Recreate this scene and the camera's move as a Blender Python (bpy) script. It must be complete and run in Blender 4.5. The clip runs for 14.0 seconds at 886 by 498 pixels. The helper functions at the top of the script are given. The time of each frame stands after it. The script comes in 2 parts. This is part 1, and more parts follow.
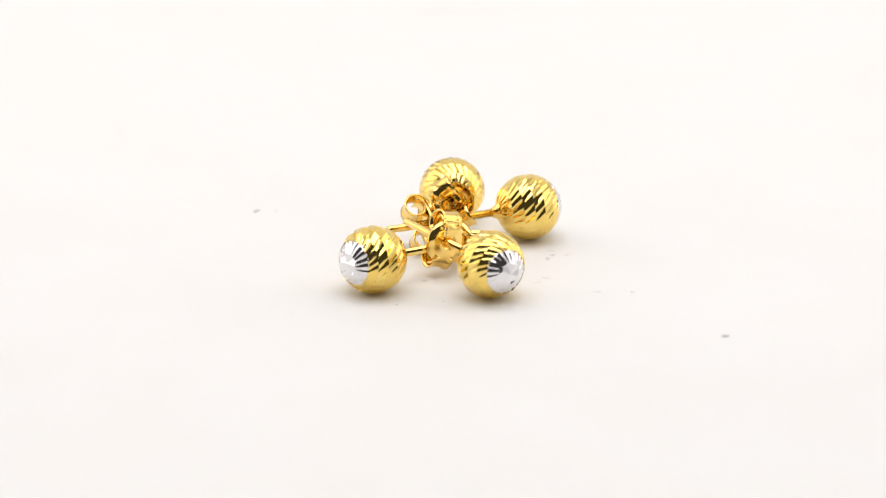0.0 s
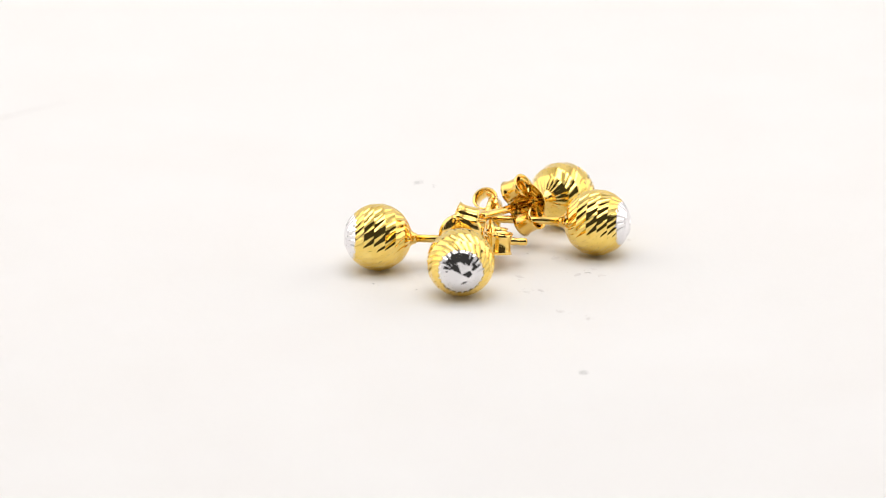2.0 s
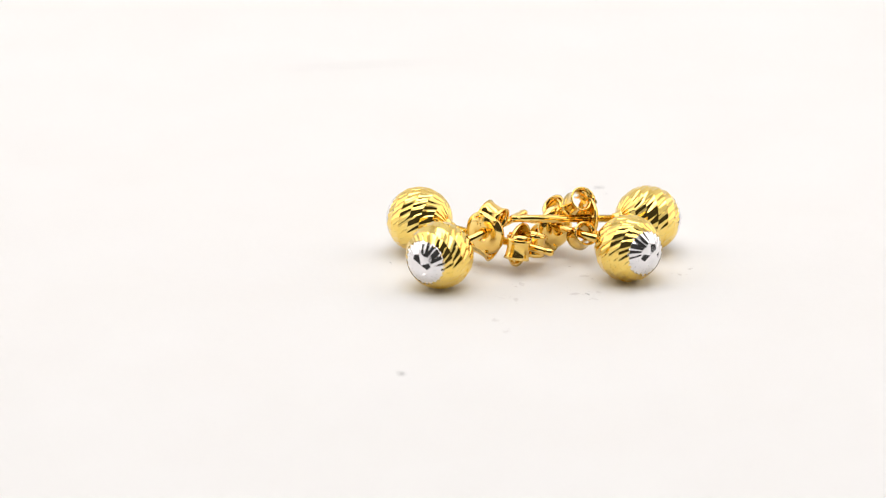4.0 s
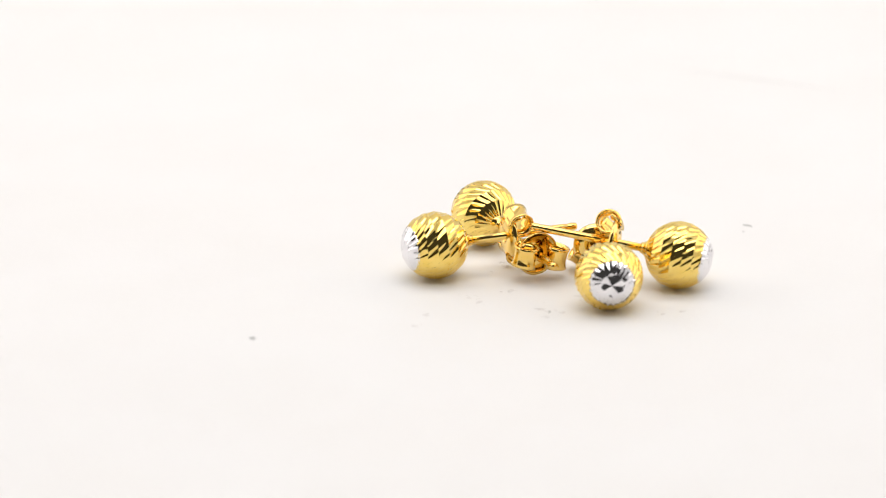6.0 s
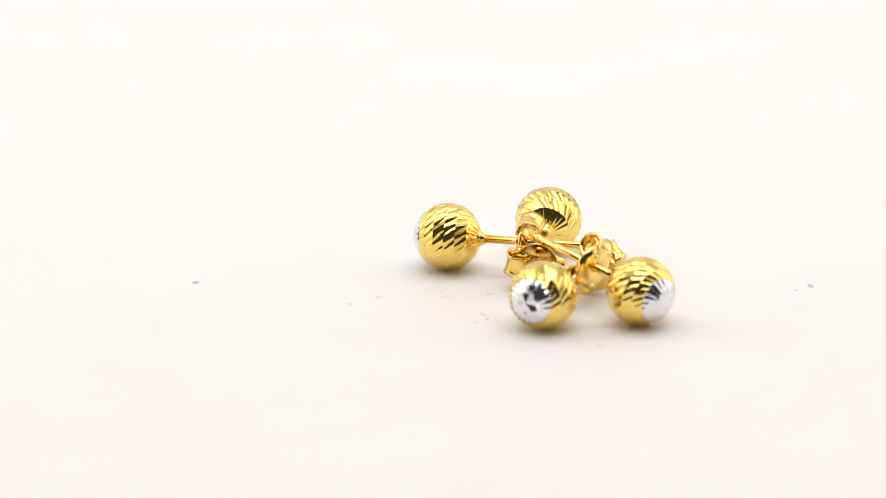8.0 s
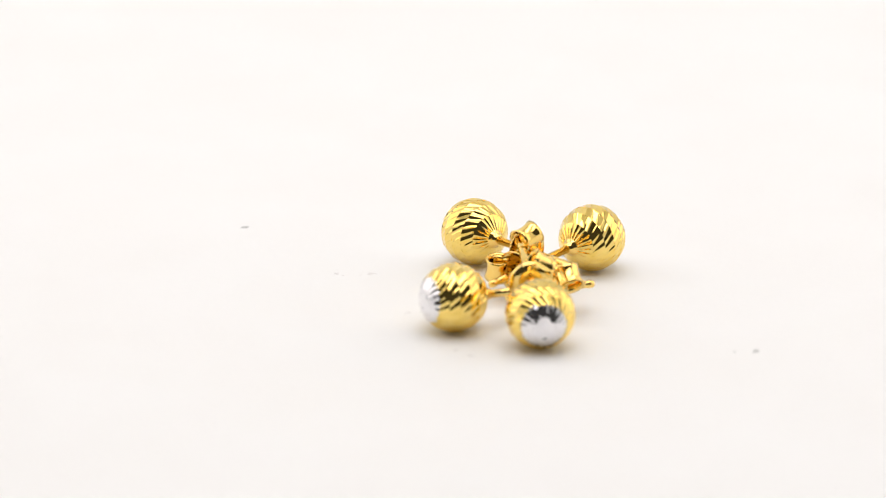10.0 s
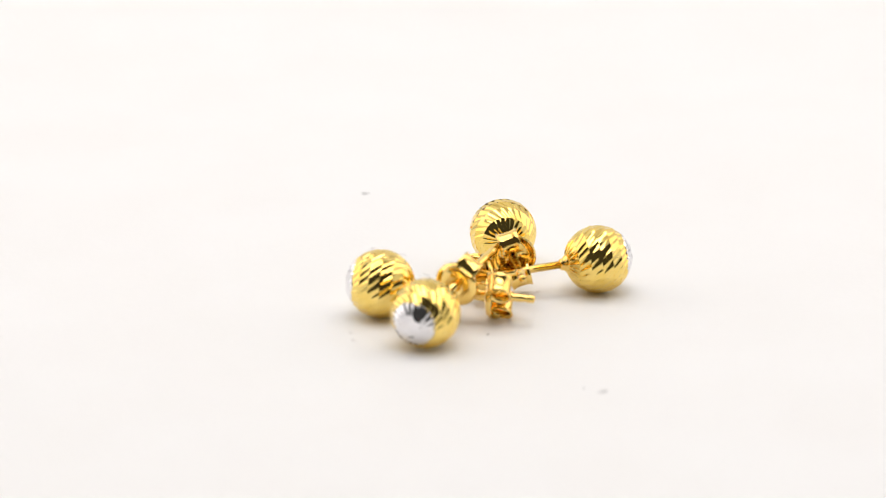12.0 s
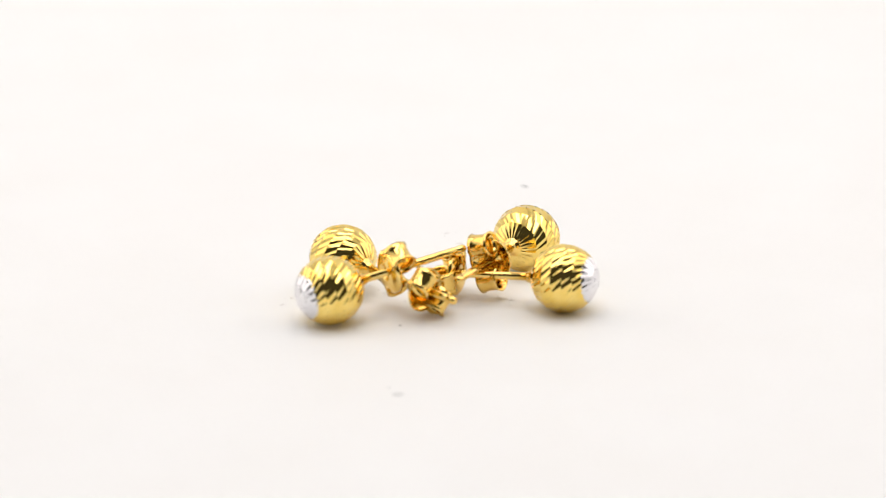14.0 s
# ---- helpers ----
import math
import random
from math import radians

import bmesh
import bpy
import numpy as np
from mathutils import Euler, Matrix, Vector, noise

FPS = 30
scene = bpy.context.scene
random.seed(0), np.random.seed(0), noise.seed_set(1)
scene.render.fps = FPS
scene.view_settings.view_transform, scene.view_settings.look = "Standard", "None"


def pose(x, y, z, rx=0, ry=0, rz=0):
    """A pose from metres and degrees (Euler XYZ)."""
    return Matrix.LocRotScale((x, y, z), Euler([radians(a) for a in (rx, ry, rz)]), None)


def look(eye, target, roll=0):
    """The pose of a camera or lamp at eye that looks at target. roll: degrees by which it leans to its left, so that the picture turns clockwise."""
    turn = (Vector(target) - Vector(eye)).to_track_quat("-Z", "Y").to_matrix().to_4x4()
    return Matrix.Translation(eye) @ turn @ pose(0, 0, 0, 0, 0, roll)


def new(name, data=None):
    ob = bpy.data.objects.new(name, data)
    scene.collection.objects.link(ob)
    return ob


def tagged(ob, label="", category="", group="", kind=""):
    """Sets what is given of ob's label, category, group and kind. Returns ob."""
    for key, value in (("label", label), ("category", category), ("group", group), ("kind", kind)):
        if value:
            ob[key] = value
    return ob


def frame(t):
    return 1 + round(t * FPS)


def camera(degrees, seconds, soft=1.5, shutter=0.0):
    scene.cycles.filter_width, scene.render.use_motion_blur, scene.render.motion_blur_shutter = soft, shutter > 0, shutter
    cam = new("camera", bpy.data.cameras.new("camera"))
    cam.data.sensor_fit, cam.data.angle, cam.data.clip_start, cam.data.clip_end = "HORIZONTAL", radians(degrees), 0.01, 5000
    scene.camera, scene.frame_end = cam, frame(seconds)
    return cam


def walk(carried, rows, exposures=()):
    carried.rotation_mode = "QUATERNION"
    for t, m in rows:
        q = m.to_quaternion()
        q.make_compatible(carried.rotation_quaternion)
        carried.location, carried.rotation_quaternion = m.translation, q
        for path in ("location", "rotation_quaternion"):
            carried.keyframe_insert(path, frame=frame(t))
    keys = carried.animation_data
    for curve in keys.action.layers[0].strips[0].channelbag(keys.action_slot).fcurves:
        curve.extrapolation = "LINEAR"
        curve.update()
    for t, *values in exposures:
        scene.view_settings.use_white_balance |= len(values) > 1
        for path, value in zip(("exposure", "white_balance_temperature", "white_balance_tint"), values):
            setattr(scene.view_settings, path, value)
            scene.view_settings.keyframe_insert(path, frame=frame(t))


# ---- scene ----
cam = camera(11.193, 14.0, soft=1.0)
EYE = Vector((0.0, -0.38455, 0.13630))
TILT, PAN = radians(19.097), radians(-0.563)
VIEW = Vector((math.sin(PAN) * math.cos(TILT), math.cos(PAN) * math.cos(TILT), -math.sin(TILT)))
STAND = look(EYE, EYE + VIEW)
walk(cam, [(0.0, STAND), (14.0, STAND)])
cam.data.dof.use_dof, cam.data.dof.focus_distance, cam.data.dof.aperture_fstop = True, 0.4105, 28.0


# seconds and degrees: the turntable turns clockwise, close to 17 degrees a second, a little unevenly
TURN = ((0.0, 0.2), (1.0, -17.4), (2.0, -34.4), (3.0, -51.6), (5.5, -95.0), (6.5, -112.8), (7.5, -130.0), (8.2, -142.1), (10.5, -183.0),
        (11.0, -190.9), (11.5, -198.7), (12.0, -207.2), (12.5, -215.9), (13.2, -227.9), (14.0, -241.5))


def turn(t):
    """Degrees by which the turntable has turned at t seconds."""
    return float(np.interp(t, [a for a, _ in TURN], [b for _, b in TURN]))


# ---- light: a small light tent, open to a dim room in front ----
MM = 0.001
scene.cycles.caustics_reflective, scene.cycles.blur_glossy = True, 1.0
world = bpy.data.worlds.new("dim_room")
scene.world = world
world.use_nodes = True
world.node_tree.nodes["Background"].inputs["Color"].default_value = (1.0, 0.95, 0.9, 1)
world.node_tree.nodes["Background"].inputs["Strength"].default_value = 0.05


def panel_light(name, eye, target, sx, sy, watts, colour):
    data = bpy.data.lights.new(name, "AREA")
    data.shape, data.size, data.size_y, data.energy, data.color = "RECTANGLE", sx, sy, watts, colour
    ob = new(name, data)
    ob.matrix_world = look(eye, target)
    return ob


for y in (-0.19, 0.11):
    panel_light("tent_top_light", (0, y, 0.515), (0, y, 0), 0.54, 0.18, 0.965, (1.0, 0.978, 0.97))
# unseen fills added at both sides, tinted warm to lighten and warm the shadows
panel_light("side_fill", (-0.335, 0.07, 0.25), (0, 0.03, 0.25), 0.48, 0.44, 0.56, (1.0, 0.935, 0.90))
panel_light("side_fill", (0.335, 0.07, 0.25), (0, 0.03, 0.25), 0.48, 0.44, 0.54, (1.0, 0.935, 0.90))


# ---- materials ----
def material(name):
    m = bpy.data.materials.new(name)
    m.use_nodes = True
    return m, m.node_tree.nodes, m.node_tree.links, m.node_tree.nodes["Principled BSDF"]


def noise_node(nodes, links, scale, detail=4.0):
    co, n = nodes.new("ShaderNodeTexCoord"), nodes.new("ShaderNodeTexNoise")
    n.inputs["Scale"].default_value, n.inputs["Detail"].default_value = scale, detail
    links.new(co.outputs["Object"], n.inputs["Vector"])
    return n


def ramp_node(nodes, links, src, stops):
    r = nodes.new("ShaderNodeValToRGB")
    els = r.color_ramp.elements
    while len(els) < len(stops):
        els.new(0.5)
    for e, (at, col) in zip(els, stops):
        e.position, e.color = at, (*col, 1)
    links.new(src, r.inputs["Fac"])
    return r


def metal(name, dark, light, rough, scale, bump):
    m, nodes, links, b = material(name)
    b.inputs["Metallic"].default_value = 1.0
    n = noise_node(nodes, links, scale)
    links.new(ramp_node(nodes, links, n.outputs["Fac"], ((0.3, dark), (0.7, light))).outputs["Color"], b.inputs["Base Color"])
    fine = noise_node(nodes, links, scale * 5, 3.0)
    r = nodes.new("ShaderNodeMapRange")
    r.inputs["To Min"].default_value, r.inputs["To Max"].default_value = rough * 0.6, rough * 1.5
    links.new(fine.outputs["Fac"], r.inputs["Value"])
    links.new(r.outputs["Result"], b.inputs["Roughness"])
    bp = nodes.new("ShaderNodeBump")
    bp.inputs["Strength"].default_value, bp.inputs["Distance"].default_value = bump, 0.00004
    links.new(n.outputs["Fac"], bp.inputs["Height"])
    links.new(bp.outputs["Normal"], b.inputs["Normal"])
    return m


GOLD_CUT = metal("diamond_cut_gold", (0.93, 0.655, 0.15), (0.98, 0.745, 0.24), 0.07, 900, 0.2)
GOLD = metal("polished_gold", (0.94, 0.63, 0.16), (1.0, 0.73, 0.25), 0.11, 700, 0.35)
RHODIUM = metal("bright_rhodium", (0.76, 0.745, 0.76), (0.86, 0.845, 0.86), 0.08, 900, 0.2)


def white_sheet(name, base, warm, scale, rough):
    m, nodes, links, b = material(name)
    n = noise_node(nodes, links, scale, 6.0)
    links.new(ramp_node(nodes, links, n.outputs["Fac"], ((0.35, warm), (0.65, base))).outputs["Color"], b.inputs["Base Color"])
    fine = noise_node(nodes, links, scale * 22, 4.0)
    bp = nodes.new("ShaderNodeBump")
    bp.inputs["Strength"].default_value, bp.inputs["Distance"].default_value = 0.15, 0.0001
    links.new(fine.outputs["Fac"], bp.inputs["Height"])
    links.new(bp.outputs["Normal"], b.inputs["Normal"])
    b.inputs["Roughness"].default_value = rough
    b.inputs["Specular IOR Level"].default_value = 0.5
    return m


WHITE_TOP = white_sheet("white_turntable_top", (0.83, 0.825, 0.82), (0.82, 0.81, 0.80), 60, 0.55)
WHITE_CLOTH = white_sheet("white_tent_cloth", (0.84, 0.84, 0.835), (0.82, 0.82, 0.815), 14, 0.9)
DESK = white_sheet("dark_desk_wood", (0.16, 0.10, 0.06), (0.10, 0.06, 0.035), 20, 0.5)


def fluff(name, dark, light):
    m, nodes, links, b = material(name)
    b.inputs["Roughness"].default_value = 0.9
    src = nodes.new("ShaderNodeNewGeometry").outputs["Random Per Island"]
    links.new(ramp_node(nodes, links, src, ((0.0, dark), (1.0, light))).outputs["Color"], b.inputs["Base Color"])
    return m


LINT = fluff("grey_lint", (0.32, 0.32, 0.32), (0.58, 0.58, 0.57))
SCUFF = fluff("pale_scuffs", (0.69, 0.67, 0.66), (0.80, 0.79, 0.78))


# ---- helpers for meshes ----
def mesh_of(name, verts, faces, mat, smooth=False, weld=False):
    me = bpy.data.meshes.new(name)
    me.from_pydata([tuple(v) for v in verts], [], faces)
    me.materials.append(mat)
    bm = bmesh.new()
    bm.from_mesh(me)
    if weld:
        bmesh.ops.remove_doubles(bm, verts=bm.verts, dist=1e-7)
    bmesh.ops.recalc_face_normals(bm, faces=bm.faces)
    bm.to_mesh(me)
    bm.free()
    for p in me.polygons:
        p.use_smooth = smooth
    if weld:
        me.set_sharp_from_angle(angle=radians(6))
    return me


def part(name, me, parent, label="", m=None):
    ob = new(name, me)
    ob.parent = parent
    if m is not None:
        ob.matrix_basis = m
    if label:
        ob["label"] = label
    return ob


def lathe(name, profile, n, mat, smooth=True, axis="x"):
    """Profile of (along, radius), turned about the x or z axis; radius 0 closes an end."""
    verts, rings, faces = [], [], []
    for s, r in profile:
        if r == 0:
            rings.append([len(verts)])
            verts.append((s, 0, 0) if axis == "x" else (0, 0, s))
        else:
            rings.append(list(range(len(verts), len(verts) + n)))
            for k in range(n):
                a = 2 * math.pi * k / n
                u, v = r * math.cos(a), r * math.sin(a)
                verts.append((s, u, v) if axis == "x" else (u, v, s))
    for a, b in zip(rings, rings[1:]):
        for k in range(n):
            j = (k + 1) % n
            if len(a) == 1:
                faces.append((a[0], b[k], b[j]))
            elif len(b) == 1:
                faces.append((a[k], a[j], b[0]))
            else:
                faces.append((a[k], a[j], b[j], b[k]))
    return mesh_of(name, verts, faces, mat, smooth)


# ---- the setting ----
def box_walls():
    """The cloth tent round the turntable: floor, back, two sides and a top, each with thickness; the front is open."""
    def slab(name, x0, x1, y0, y1, z0, z1, label, mat):
        v = [(x, y, z) for x in (x0, x1) for y in (y0, y1) for z in (z0, z1)]
        f = [(0, 1, 3, 2), (4, 6, 7, 5), (0, 4, 5, 1), (2, 3, 7, 6), (0, 2, 6, 4), (1, 5, 7, 3)]
        return tagged(new(name, mesh_of(name, v, f, mat)), label, name.split("_")[0], kind="structure")
    slab("floor", -0.35, 0.35, -0.30, 0.36, -0.027, -0.015, "white cloth floor of a small light tent", WHITE_CLOTH)
    slab("wall_north", -0.35, 0.35, 0.36, 0.368, -0.027, 0.53, "white cloth back wall of the light tent", WHITE_CLOTH)
    slab("wall_west", -0.358, -0.35, -0.18, 0.368, -0.027, 0.53, "white cloth side wall of the light tent", WHITE_CLOTH)
    slab("wall_east", 0.35, 0.358, -0.18, 0.368, -0.027, 0.53, "white cloth side wall of the light tent", WHITE_CLOTH)
    slab("ceiling", -0.358, 0.358, -0.29, 0.368, 0.53, 0.538, "white cloth top of the light tent", WHITE_CLOTH)
    slab("table_top", -0.7, 0.7, -0.60, 0.6, -0.05, -0.027, "dark wooden desk top under the light tent", DESK)


box_walls()


def swell(x, y):
    """The sheet on the turntable lies a little uneven, in metres."""
    return (0.0006 * math.exp(-((x - 0.0209) ** 2 + (y + 0.0156) ** 2) / (2 * 0.009 ** 2))
            + 0.00024 * math.exp(-((x - 0.0005) ** 2 + (y + 0.0045) ** 2) / (2 * 0.0042 ** 2)))


def turntable():
    ob = tagged(new("turntable"), "round white turntable with a smooth, slightly scuffed top", "turntable")
    verts, faces = [(0, 0, swell(0, 0))], []
    n, radii = 128, [0.0015 * k for k in range(1, 79)] + [0.1185, 0.1195, 0.1200]
    for r in radii:
        drop = 0.0 if r < 0.119 else (0.0003 if r < 0.1199 else 0.001)
        for k in range(n):
            a = 2 * math.pi * k / n
            x, y = r * math.cos(a), r * math.sin(a)
            verts.append((x, y, swell(x, y) - drop))
    for k in range(n):
        faces.append((0, 1 + k, 1 + (k + 1) % n))
    for i in range(len(radii) - 1):
        a, b = 1 + i * n, 1 + (i + 1) * n
        for k in range(n):
            j = (k + 1) % n
            faces.append((a + k, b + k, b + j, a + j))
    low = len(verts)
    for r in (0.1197, 0.060):
        for k in range(n):
            a = 2 * math.pi * k / n
            verts.append((r * math.cos(a), r * math.sin(a), -0.008))
    verts.append((0, 0, -0.008))
    for k in range(n):
        j = (k + 1) % n
        faces.append((low - n + k, low + k, low + j, low - n + j))
        faces.append((low + k, low + n + k, low + n + j, low + j))
        faces.append((low + n + k, len(verts) - 1, low + n + j))
    part("disc", mesh_of("disc", verts, faces, WHITE_TOP, True), ob, "milky white disc")
    part("base", lathe("base", [(-0.0082, 0.0), (-0.0082, 0.112), (-0.010, 0.110), (-0.015, 0.108), (-0.015, 0.0)],
                       96, WHITE_TOP, True, "z"), ob)
    return ob


TABLE = turntable()


# ---- the earrings ----
R = 3.06 * MM


def on_ball(polar, az, r=R):
    """Polar angle from the post's side, azimuth about the post (local x)."""
    return Vector((r * math.cos(polar), r * math.sin(polar) * math.cos(az), r * math.sin(polar) * math.sin(az)))


N_CUT = 27
BANDS = [radians(a) for a in (14, 44, 65, 84, 103, 121, 139)]
SLANT = 0.95


def ball_mesh(seed):
    """A ball cut all over in rows of slanting facets: each one a shallow scoop, flat along the row, set off half a facet from the next row."""
    rnd = random.Random(seed)
    verts, faces = [], []
    step, n = 2 * math.pi / N_CUT, 5
    at = 0.0
    for i in range(len(BANDS) - 1):
        p0, p1 = BANDS[i], BANDS[i + 1]
        lean = SLANT * step * (0.35 if i == 0 else 1.0)
        # the ridges between the facets stand unevenly high, so that each facet tilts its own way
        ridges = []
        for k in range(N_CUT):
            high, way = rnd.uniform(-0.006, 0.006), at + (k + rnd.uniform(-0.06, 0.06)) * step
            ridges.append((on_ball(p0, way, R * (1 + high + rnd.uniform(-0.003, 0.003))),
                           on_ball(p1, way + lean, R * (1 + high + rnd.uniform(-0.003, 0.003)))))
        for k in range(N_CUT):
            a = at + k * step
            (c0, c2), (c1, c3) = ridges[k], ridges[(k + 1) % N_CUT]
            c = [c0, c1, c2, c3]
            deep = rnd.uniform(0.032, 0.064) * MM * (0.6 if i == 0 else 1.0)
            o = len(verts)
            for iu in range(n + 1):
                u = iu / n
                l, r_ = c[0].lerp(c[2], u), c[1].lerp(c[3], u)
                bow = 4 * u * (1 - u)
                mid = on_ball(p0 + (p1 - p0) * u, a + lean * u + step / 2).normalized()
                arch = R * (1 - math.cos((p1 - p0) / 2)) * (0.62 if i else 0.8) * bow
                for iv in range(n + 1):
                    v = iv / n
                    verts.append(l.lerp(r_, v) + mid * (arch - deep * (0.35 + 0.65 * bow) * 4 * v * (1 - v)))
            for iu in range(n):
                for iv in range(n):
                    q = o + iu * (n + 1) + iv
                    faces.append((q, q + 1, q + n + 2, q + n + 1))
            # the steps at both ends of the facet
            for iu in (0, n):
                top = o + iu * (n + 1)
                w = len(verts)
                for iv in range(n + 1):
                    verts += [verts[top + iv].copy(), verts[top + iv].normalized() * R * 0.955]
                faces += [(w + 2 * iv, w + 2 * iv + 2, w + 2 * iv + 3, w + 2 * iv + 1) for iv in range(n)]
        at += lean + step / 2
    # a plain core closes the joints between the rows
    o, m = len(verts), 48
    core = [radians(a) for a in (12, 30, 50, 70, 90, 110, 130, 142)]
    for p in core:
        for k in range(m):
            verts.append(on_ball(p, 2 * math.pi * k / m, R * 0.95))
    for i in range(len(core) - 1):
        for k in range(m):
            j = (k + 1) % m
            faces.append((o + i * m + k, o + i * m + j, o + (i + 1) * m + j, o + (i + 1) * m + k))
    faces.append(tuple(o + k for k in range(m)))
    return mesh_of("ball", verts, faces, GOLD_CUT, True)


def cap_mesh(seed):
    """The silvery end: a fan of long shallow cuts, each scalloped into the gold, that run up to a small four-armed point."""
    rnd = random.Random(seed)
    verts, faces = [], []
    n, p0, p1 = 24, radians(138.2), radians(160)
    step, turn_in, rows = 2 * math.pi / n, 0.16, 4
    tips = [on_ball(p1 + rnd.uniform(-0.03, 0.03), k * step + turn_in + rnd.uniform(-0.06, 0.06), R * rnd.uniform(1.004, 1.022)) for k in range(n)]
    rims = [on_ball(p0 + rnd.uniform(-0.03, 0.02), k * step, R * rnd.uniform(0.998, 1.006)) for k in range(n)]
    for k in range(n):
        j = (k + 1) % n
        deep = rnd.uniform(0.004, 0.024) * MM
        o = len(verts)
        for iu in range(rows + 1):
            u = iu / rows
            l, r_ = rims[k].lerp(tips[k], u), rims[j].lerp(tips[j], u)
            out = (l + r_).normalized()
            arch = R * 0.017 * 4 * u * (1 - u)
            for iv in range(4):
                v = iv / 3
                sink = deep * 4 * v * (1 - v) * (1 - 0.5 * u)
                verts.append(l.lerp(r_, v) + out * (arch - sink) + Vector((0.06 * MM * 4 * v * (1 - v) * (1 - u) ** 2, 0, 0)))
        for iu in range(rows):
            for iv in range(3):
                q = o + iu * 4 + iv
                faces.append((q, q + 1, q + 5, q + 4))
    # the point: a small star of eight flat faces, every other arm raised
    twist = rnd.uniform(0, 0.4)
    arms = [on_ball(radians(164) + rnd.uniform(-0.03, 0.03), (3 * k + 1.5) * step + turn_in + 0.1 * twist, R * (1.028 if k % 2 else 0.974)) for k in range(8)]
    heart = on_ball(radians(178), twist * 9, R * 0.996)
    for k in range(8):
        j = (k + 1) % 8
        ring = [tips[(3 * k + e) % n] for e in range(4)]
        for tri in [(ring[e], ring[e + 1], arms[k]) for e in range(3)] + [(ring[3], arms[j], arms[k]), (arms[k], arms[j], heart)]:
            o = len(verts)
            verts += tri
            faces.append((o, o + 1, o + 2))
    # the rim is turned in under the gold
    o = len(verts)
    for k in range(n):
        verts += [rims[k], on_ball(p0 - 0.05, k * step, R * 0.965)]
    for k in range(n):
        j = (k + 1) % n
        faces.append((o + 2 * k + 1, o + 2 * j + 1, o + 2 * j, o + 2 * k))
    return mesh_of("cap", verts, faces, RHODIUM, True, True)


COLLAR = lathe("collar", [(2.75 * MM, 0.9 * MM), (2.95 * MM, 0.85 * MM), (3.1 * MM, 0.66 * MM), (3.3 * MM, 0.54 * MM), (3.5 * MM, 0.49 * MM), (3.56 * MM, 0.38 * MM), (3.5 * MM, 0.0)], 24, GOLD)
POST = lathe("post", [(2.6 * MM, 0.0), (2.6 * MM, 0.36 * MM), (12.55 * MM, 0.36 * MM), (12.7 * MM, 0.32 * MM), (12.95 * MM, 0.32 * MM), (13.1 * MM, 0.36 * MM),
                      (13.55 * MM, 0.35 * MM), (13.7 * MM, 0.27 * MM), (13.75 * MM, 0.0)], 20, GOLD)


def plate_mesh():
    """The round, slightly dished plate of a butterfly clutch, with its hole; it faces -x, its long way is z."""
    n, prof = 40, ((0.42, 0.30), (0.62, 0.05), (1.1, 0.0), (1.7, 0.09), (2.15, 0.30), (2.38, 0.52))
    verts, faces, t = [], [], 0.2
    for side in (0, 1):
        for r, s in prof:
            for k in range(n):
                a = 2 * math.pi * k / n
                verts.append(((s + t * side) * MM, r * 0.85 * math.cos(a) * MM, r * 0.85 * math.sin(a) * MM))
    w = len(prof)
    for k in range(n):
        j = (k + 1) % n
        for i in range(w - 1):
            faces.append((i * n + k, i * n + j, (i + 1) * n + j, (i + 1) * n + k))
            faces.append(((w + i) * n + k, (w + i + 1) * n + k, (w + i + 1) * n + j, (w + i) * n + j))
        for i in (0, w - 1):
            faces.append((i * n + k, (w + i) * n + k, (w + i) * n + j, i * n + j))
    return mesh_of("clutch", verts, faces, GOLD, True)


def scroll_mesh():
    """One ear of the clutch: a strip that leaves the plate's upper edge and curls back towards the post."""
    path, centre = [(0.25, 1.4), (0.33, 1.85)], (1.27, 1.55)
    for k in range(30):
        u = k / 29
        a = radians(165 - 430 * u)
        r = 0.97 - 0.42 * u * u
        path.append((centre[0] + r * math.cos(a), centre[1] + r * math.sin(a)))
    verts, faces, t = [], [], 0.085
    cols = 7
    for i, (s, z) in enumerate(path):
        a, b = path[max(i - 1, 0)], path[min(i + 1, len(path) - 1)]
        d = Vector((b[0] - a[0], b[1] - a[1])).normalized()
        nx, nz = -d.y, d.x
        half = 0.96 + 0.06 * math.cos(i * 0.35)
        for side in (-1, 1):
            for c in range(cols):
                y = half * (2 * c / (cols - 1) - 1)
                flare = 0.17 * abs(y / half) ** 3
                verts.append(((s + nx * (t * side + flare)) * MM, y * MM, (z + nz * (t * side + flare)) * MM))
    w = 2 * cols
    for i in range(len(path) - 1):
        o, q = i * w, (i + 1) * w
        for c in range(cols - 1):
            faces.append((o + c, q + c, q + c + 1, o + c + 1))
            faces.append((o + cols + c, o + cols + c + 1, q + cols + c + 1, q + cols + c))
        faces.append((o, o + cols, q + cols, q))
        faces.append((o + cols - 1, q + cols - 1, q + w - 1, o + w - 1))
    for o in (0, (len(path) - 1) * w):
        for c in range(cols - 1):
            faces.append((o + c, o + c + 1, o + cols + c + 1, o + cols + c))
    me = mesh_of("scroll", verts, faces, GOLD, True)
    return me


PLATE, SCROLL = plate_mesh(), scroll_mesh()


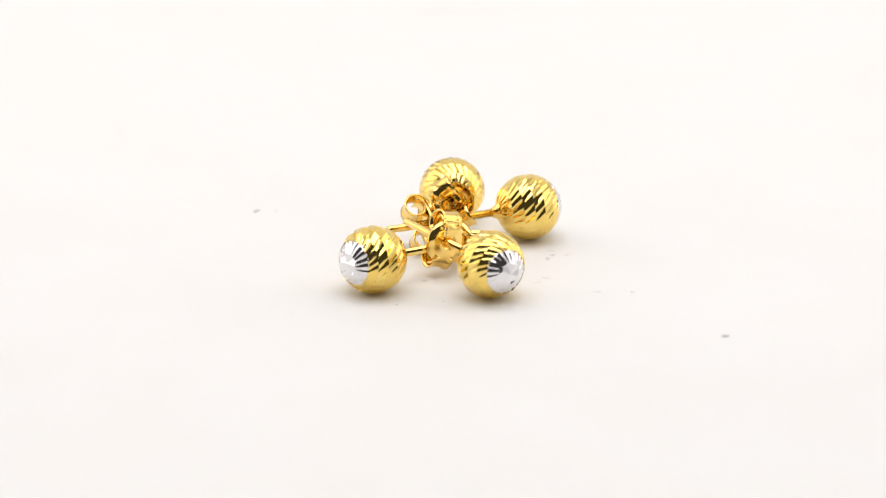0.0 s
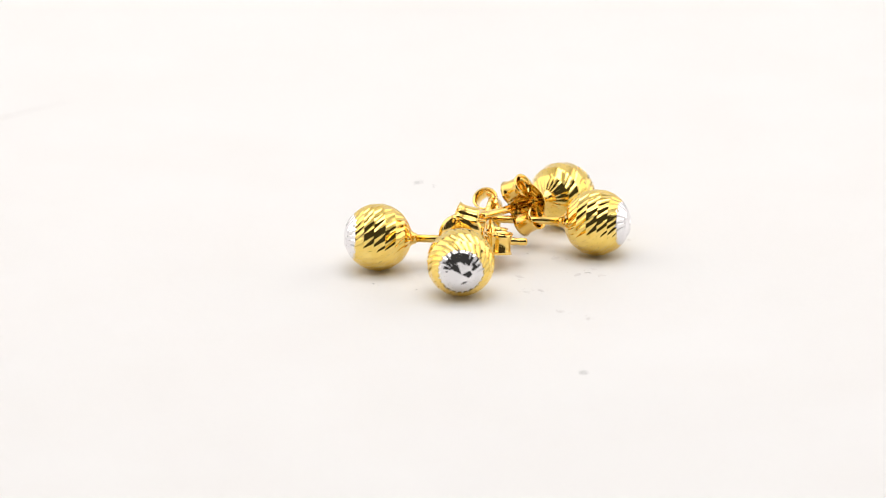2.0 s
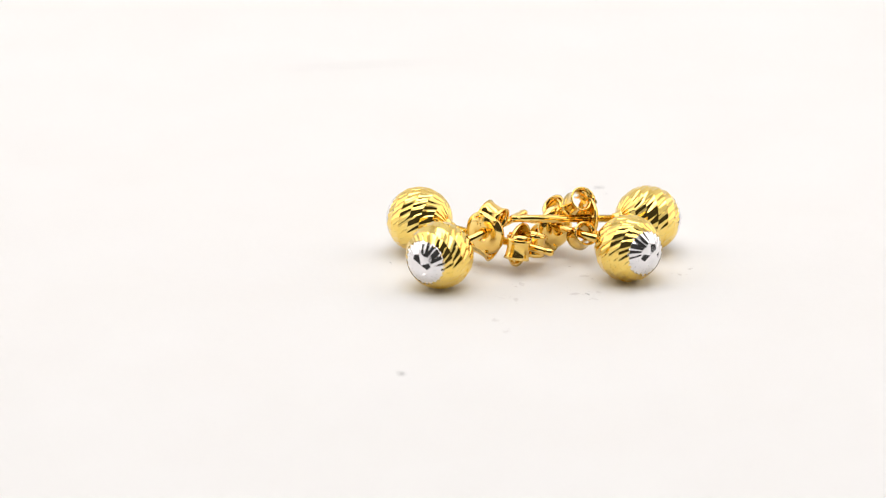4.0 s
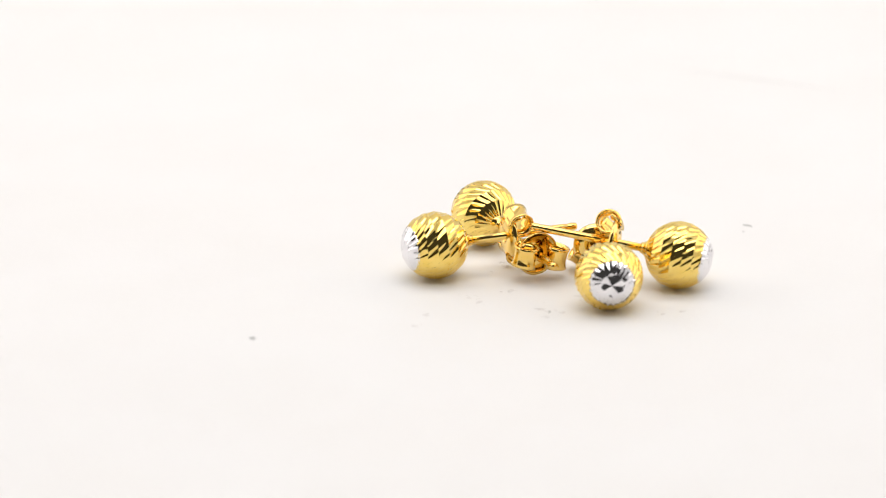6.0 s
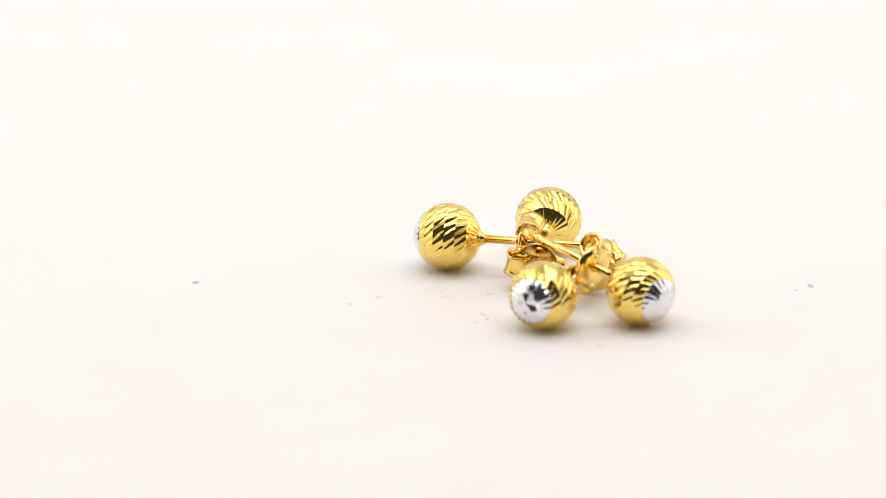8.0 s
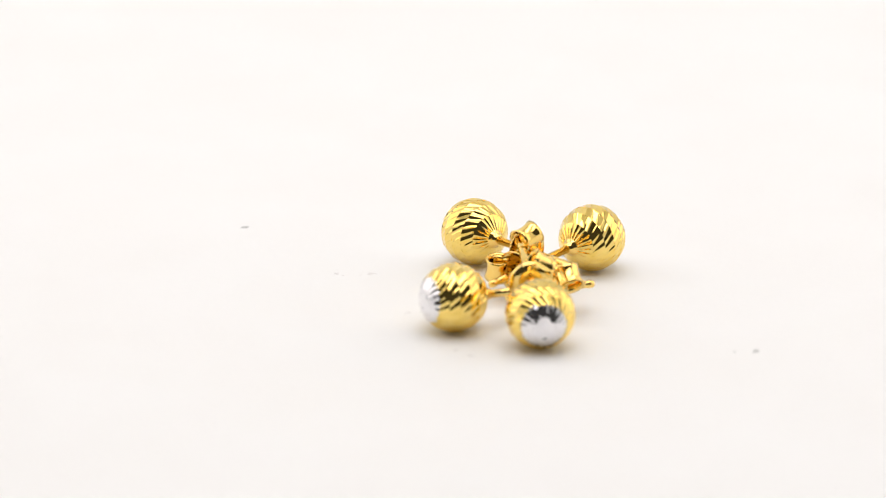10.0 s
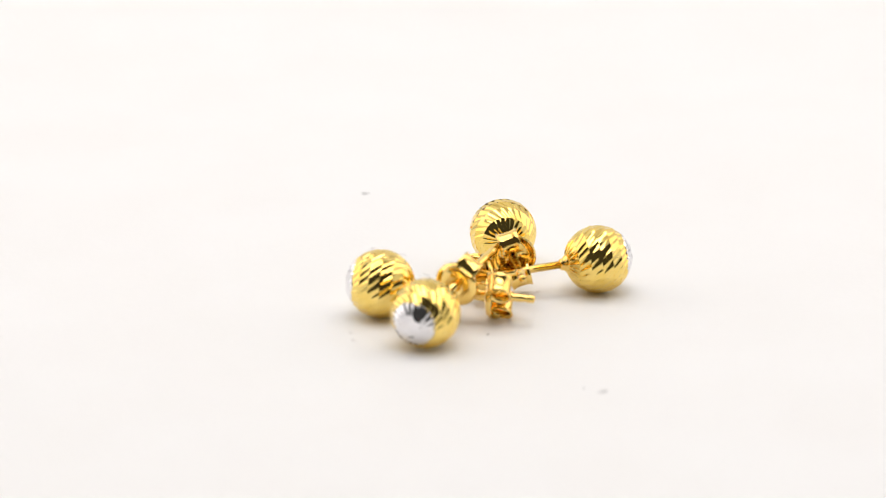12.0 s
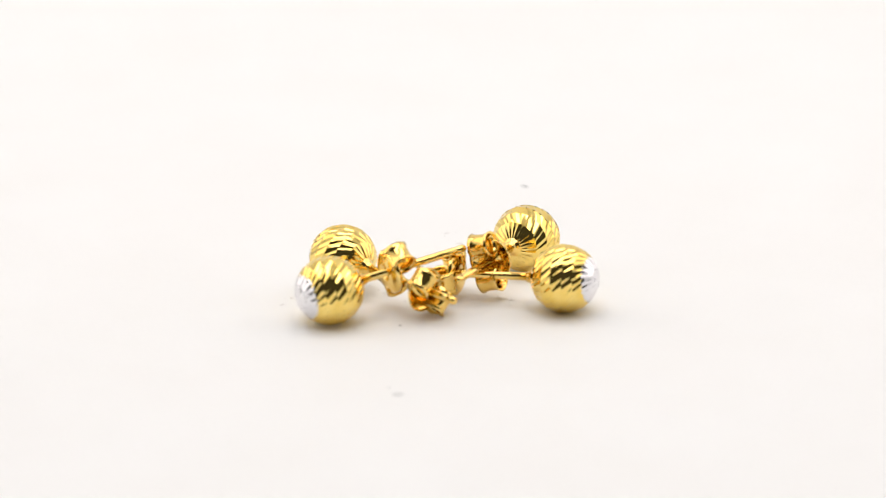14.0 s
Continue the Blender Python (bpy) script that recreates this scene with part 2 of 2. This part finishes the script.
def hallmark_mesh():
    """Two short rows of raised bars on the plate's face."""
    verts, faces = [], []
    for row, count in ((1.25, 3), (0.8, 2)):
        for k in range(count):
            y0, z0 = (0.35 + 0.34 * k), row
            o = len(verts)
            for x in (-0.035 + 0.05 * (row > 1), 0.2):
                verts += [(x * MM, y0 * MM, (z0 - 0.14) * MM), (x * MM, (y0 + 0.2) * MM, (z0 - 0.14) * MM), (x * MM, (y0 + 0.2) * MM, (z0 + 0.14) * MM), (x * MM, y0 * MM, (z0 + 0.14) * MM)]
            faces += [(o, o + 1, o + 2, o + 3), (o + 4, o + 7, o + 6, o + 5)]
            for a in range(4):
                b = (a + 1) % 4
                faces.append((o + a, o + 4 + a, o + 4 + b, o + b))
    return mesh_of("hallmark", verts, faces, GOLD)


HALLMARK = hallmark_mesh()


def stud_earring(clutch_at, clutch_roll, spin, label):
    ob = tagged(new("stud_earring"), label, "earring", "ball stud earrings on the turntable")
    ball = part("ball", ball_mesh(int(spin)), ob, "spiral diamond-cut yellow gold ball", pose(0, 0, 0, spin))
    part("cap", cap_mesh(int(spin)), ball, "faceted silver-white end of the ball")
    part("collar", COLLAR, ob)
    part("post", POST, ob, "straight polished gold post")
    plate = part("clutch", PLATE, ob, "gold butterfly clutch", pose(clutch_at * MM, 0, 0, clutch_roll))
    part("scroll", SCROLL, plate)
    part("scroll", SCROLL, plate, "", pose(0, 0, 0, 180))
    part("hallmark", HALLMARK, plate)
    return ob


def lie(x, y, z, azimuth, elevation):
    """Pose of an earring on the turntable: its ball's centre in mm, the way of its post in degrees."""
    return pose(x * MM, y * MM, z * MM, 0, -elevation, azimuth)


EARRINGS = [
    (stud_earring(9.7, 80, 10, "two-tone gold ball stud, clutch pushed near the post's tip"), lie(-10.02, -2.58, 3.06, 41.7, -4.2)),
    (stud_earring(6.6, 17, 130, "two-tone gold ball stud, its post crossing over another"), lie(0.49, -4.53, 3.30, 124.5, 1.0)),
    (stud_earring(9.4, 42, 250, "two-tone gold ball stud, clutch lying far along the post"), lie(4.01, 12.30, 3.06, -160.6, -3.2)),
    (stud_earring(5.5, 32, 50, "two-tone gold ball stud, its post raised over another"), lie(-3.06, 17.17, 3.06, -89.0, 7.0)),
]


# ---- lint and scuffs on the turntable ----
FLECKS = ((20.85, -15.63, 1.15, 20), (-21.5, 20.0, 1.3, 70), (6.2, 7.45, 0.7, 10), (-6.5, 12.0, 0.55, 40), (-7.9, -6.2, 0.42, 0), (-3.65, -5.5, 0.3, 60))
SCUFFS = ((10.1, -2.9, 1.0, 20), (13.2, -3.1, 0.8, 90), (4.7, -0.3, 0.9, 30), (5.8, 6.4, 1.0, 100),
          (7.6, 7.5, 0.8, 45), (1.6, 9.1, 1.1, 80), (1.9, 2.8, 1.1, 10), (4.3, 17.3, 0.7, 0), (3.2, 18.8, 0.7, 130), (5.6, 0.8, 1.0, 160),
          (-4.6, 0.8, 1.2, 35), (6.1, 8.6, 0.9, 0), (-5.4, 0.2, 0.8, 150))


def lint(name, spots, extra, thin, mat, label):
    rnd = random.Random(11)
    verts, faces = [], []

    def fleck(x, y, size, way):
        z = swell(x * MM, y * MM) + 0.00001
        a = radians(way)
        o, n = len(verts), 11
        for k in range(n):
            b = 2 * math.pi * k / n
            r = size * (0.25 + 0.35 * rnd.random())
            u, v = r * math.cos(b), thin * r * math.sin(b)
            verts.append(((x + u * math.cos(a) - v * math.sin(a)) * MM, (y + u * math.sin(a) + v * math.cos(a)) * MM, z))
        verts.append((x * MM, y * MM, z + 0.00006 * size))
        for k in range(n):
            faces.append((o + k, o + (k + 1) % n, o + n))
    for x, y, size, way in spots:
        fleck(x, y, size, way)
        for _ in range(extra):
            fleck(x + rnd.gauss(0, 0.75) * size, y + rnd.gauss(0, 0.5) * size, size * rnd.uniform(0.12, 0.4), way + rnd.uniform(-90, 90))
    return tagged(new(name, mesh_of(name, verts, faces, mat)), label, name, kind="stuff")


LINT_BITS = lint("lint", FLECKS, 1, 0.45, LINT, "tiny grey flecks of lint scattered on the white top")


def rim_smear():
    """A thin dirty streak that curves round part of the turntable's top."""
    rnd = random.Random(3)
    verts, faces, n = [], [], 60
    for k in range(n + 1):
        a = radians(161 + 17 * k / n)
        thick = math.sin(math.pi * k / n) * (0.35 + 0.3 * rnd.random())
        for r in (69.2 - thick, 69.2):
            verts.append((r * math.cos(a) * MM, r * math.sin(a) * MM, 0.00003))
        if k:
            faces.append((2 * k - 2, 2 * k - 1, 2 * k + 1, 2 * k))
    return tagged(new("smear", mesh_of("smear", verts, faces, SCUFF)), "faint curved dirty streak on the white turntable top", "smear", kind="stuff")


SMEAR = rim_smear()
SCUFF_BITS = lint("scuffs", SCUFFS, 6, 0.6, SCUFF, "faint pale grey scuff marks on the white top")


def motions():
    times = [0.25 * k for k in range(57)]
    for ob, rest in [(TABLE, Matrix.Identity(4)), (LINT_BITS, Matrix.Identity(4)), (SCUFF_BITS, Matrix.Identity(4)), (SMEAR, Matrix.Identity(4)), *EARRINGS]:
        walk(ob, [(t, pose(0, 0, 0, 0, 0, turn(t)) @ rest) for t in times])


motions()
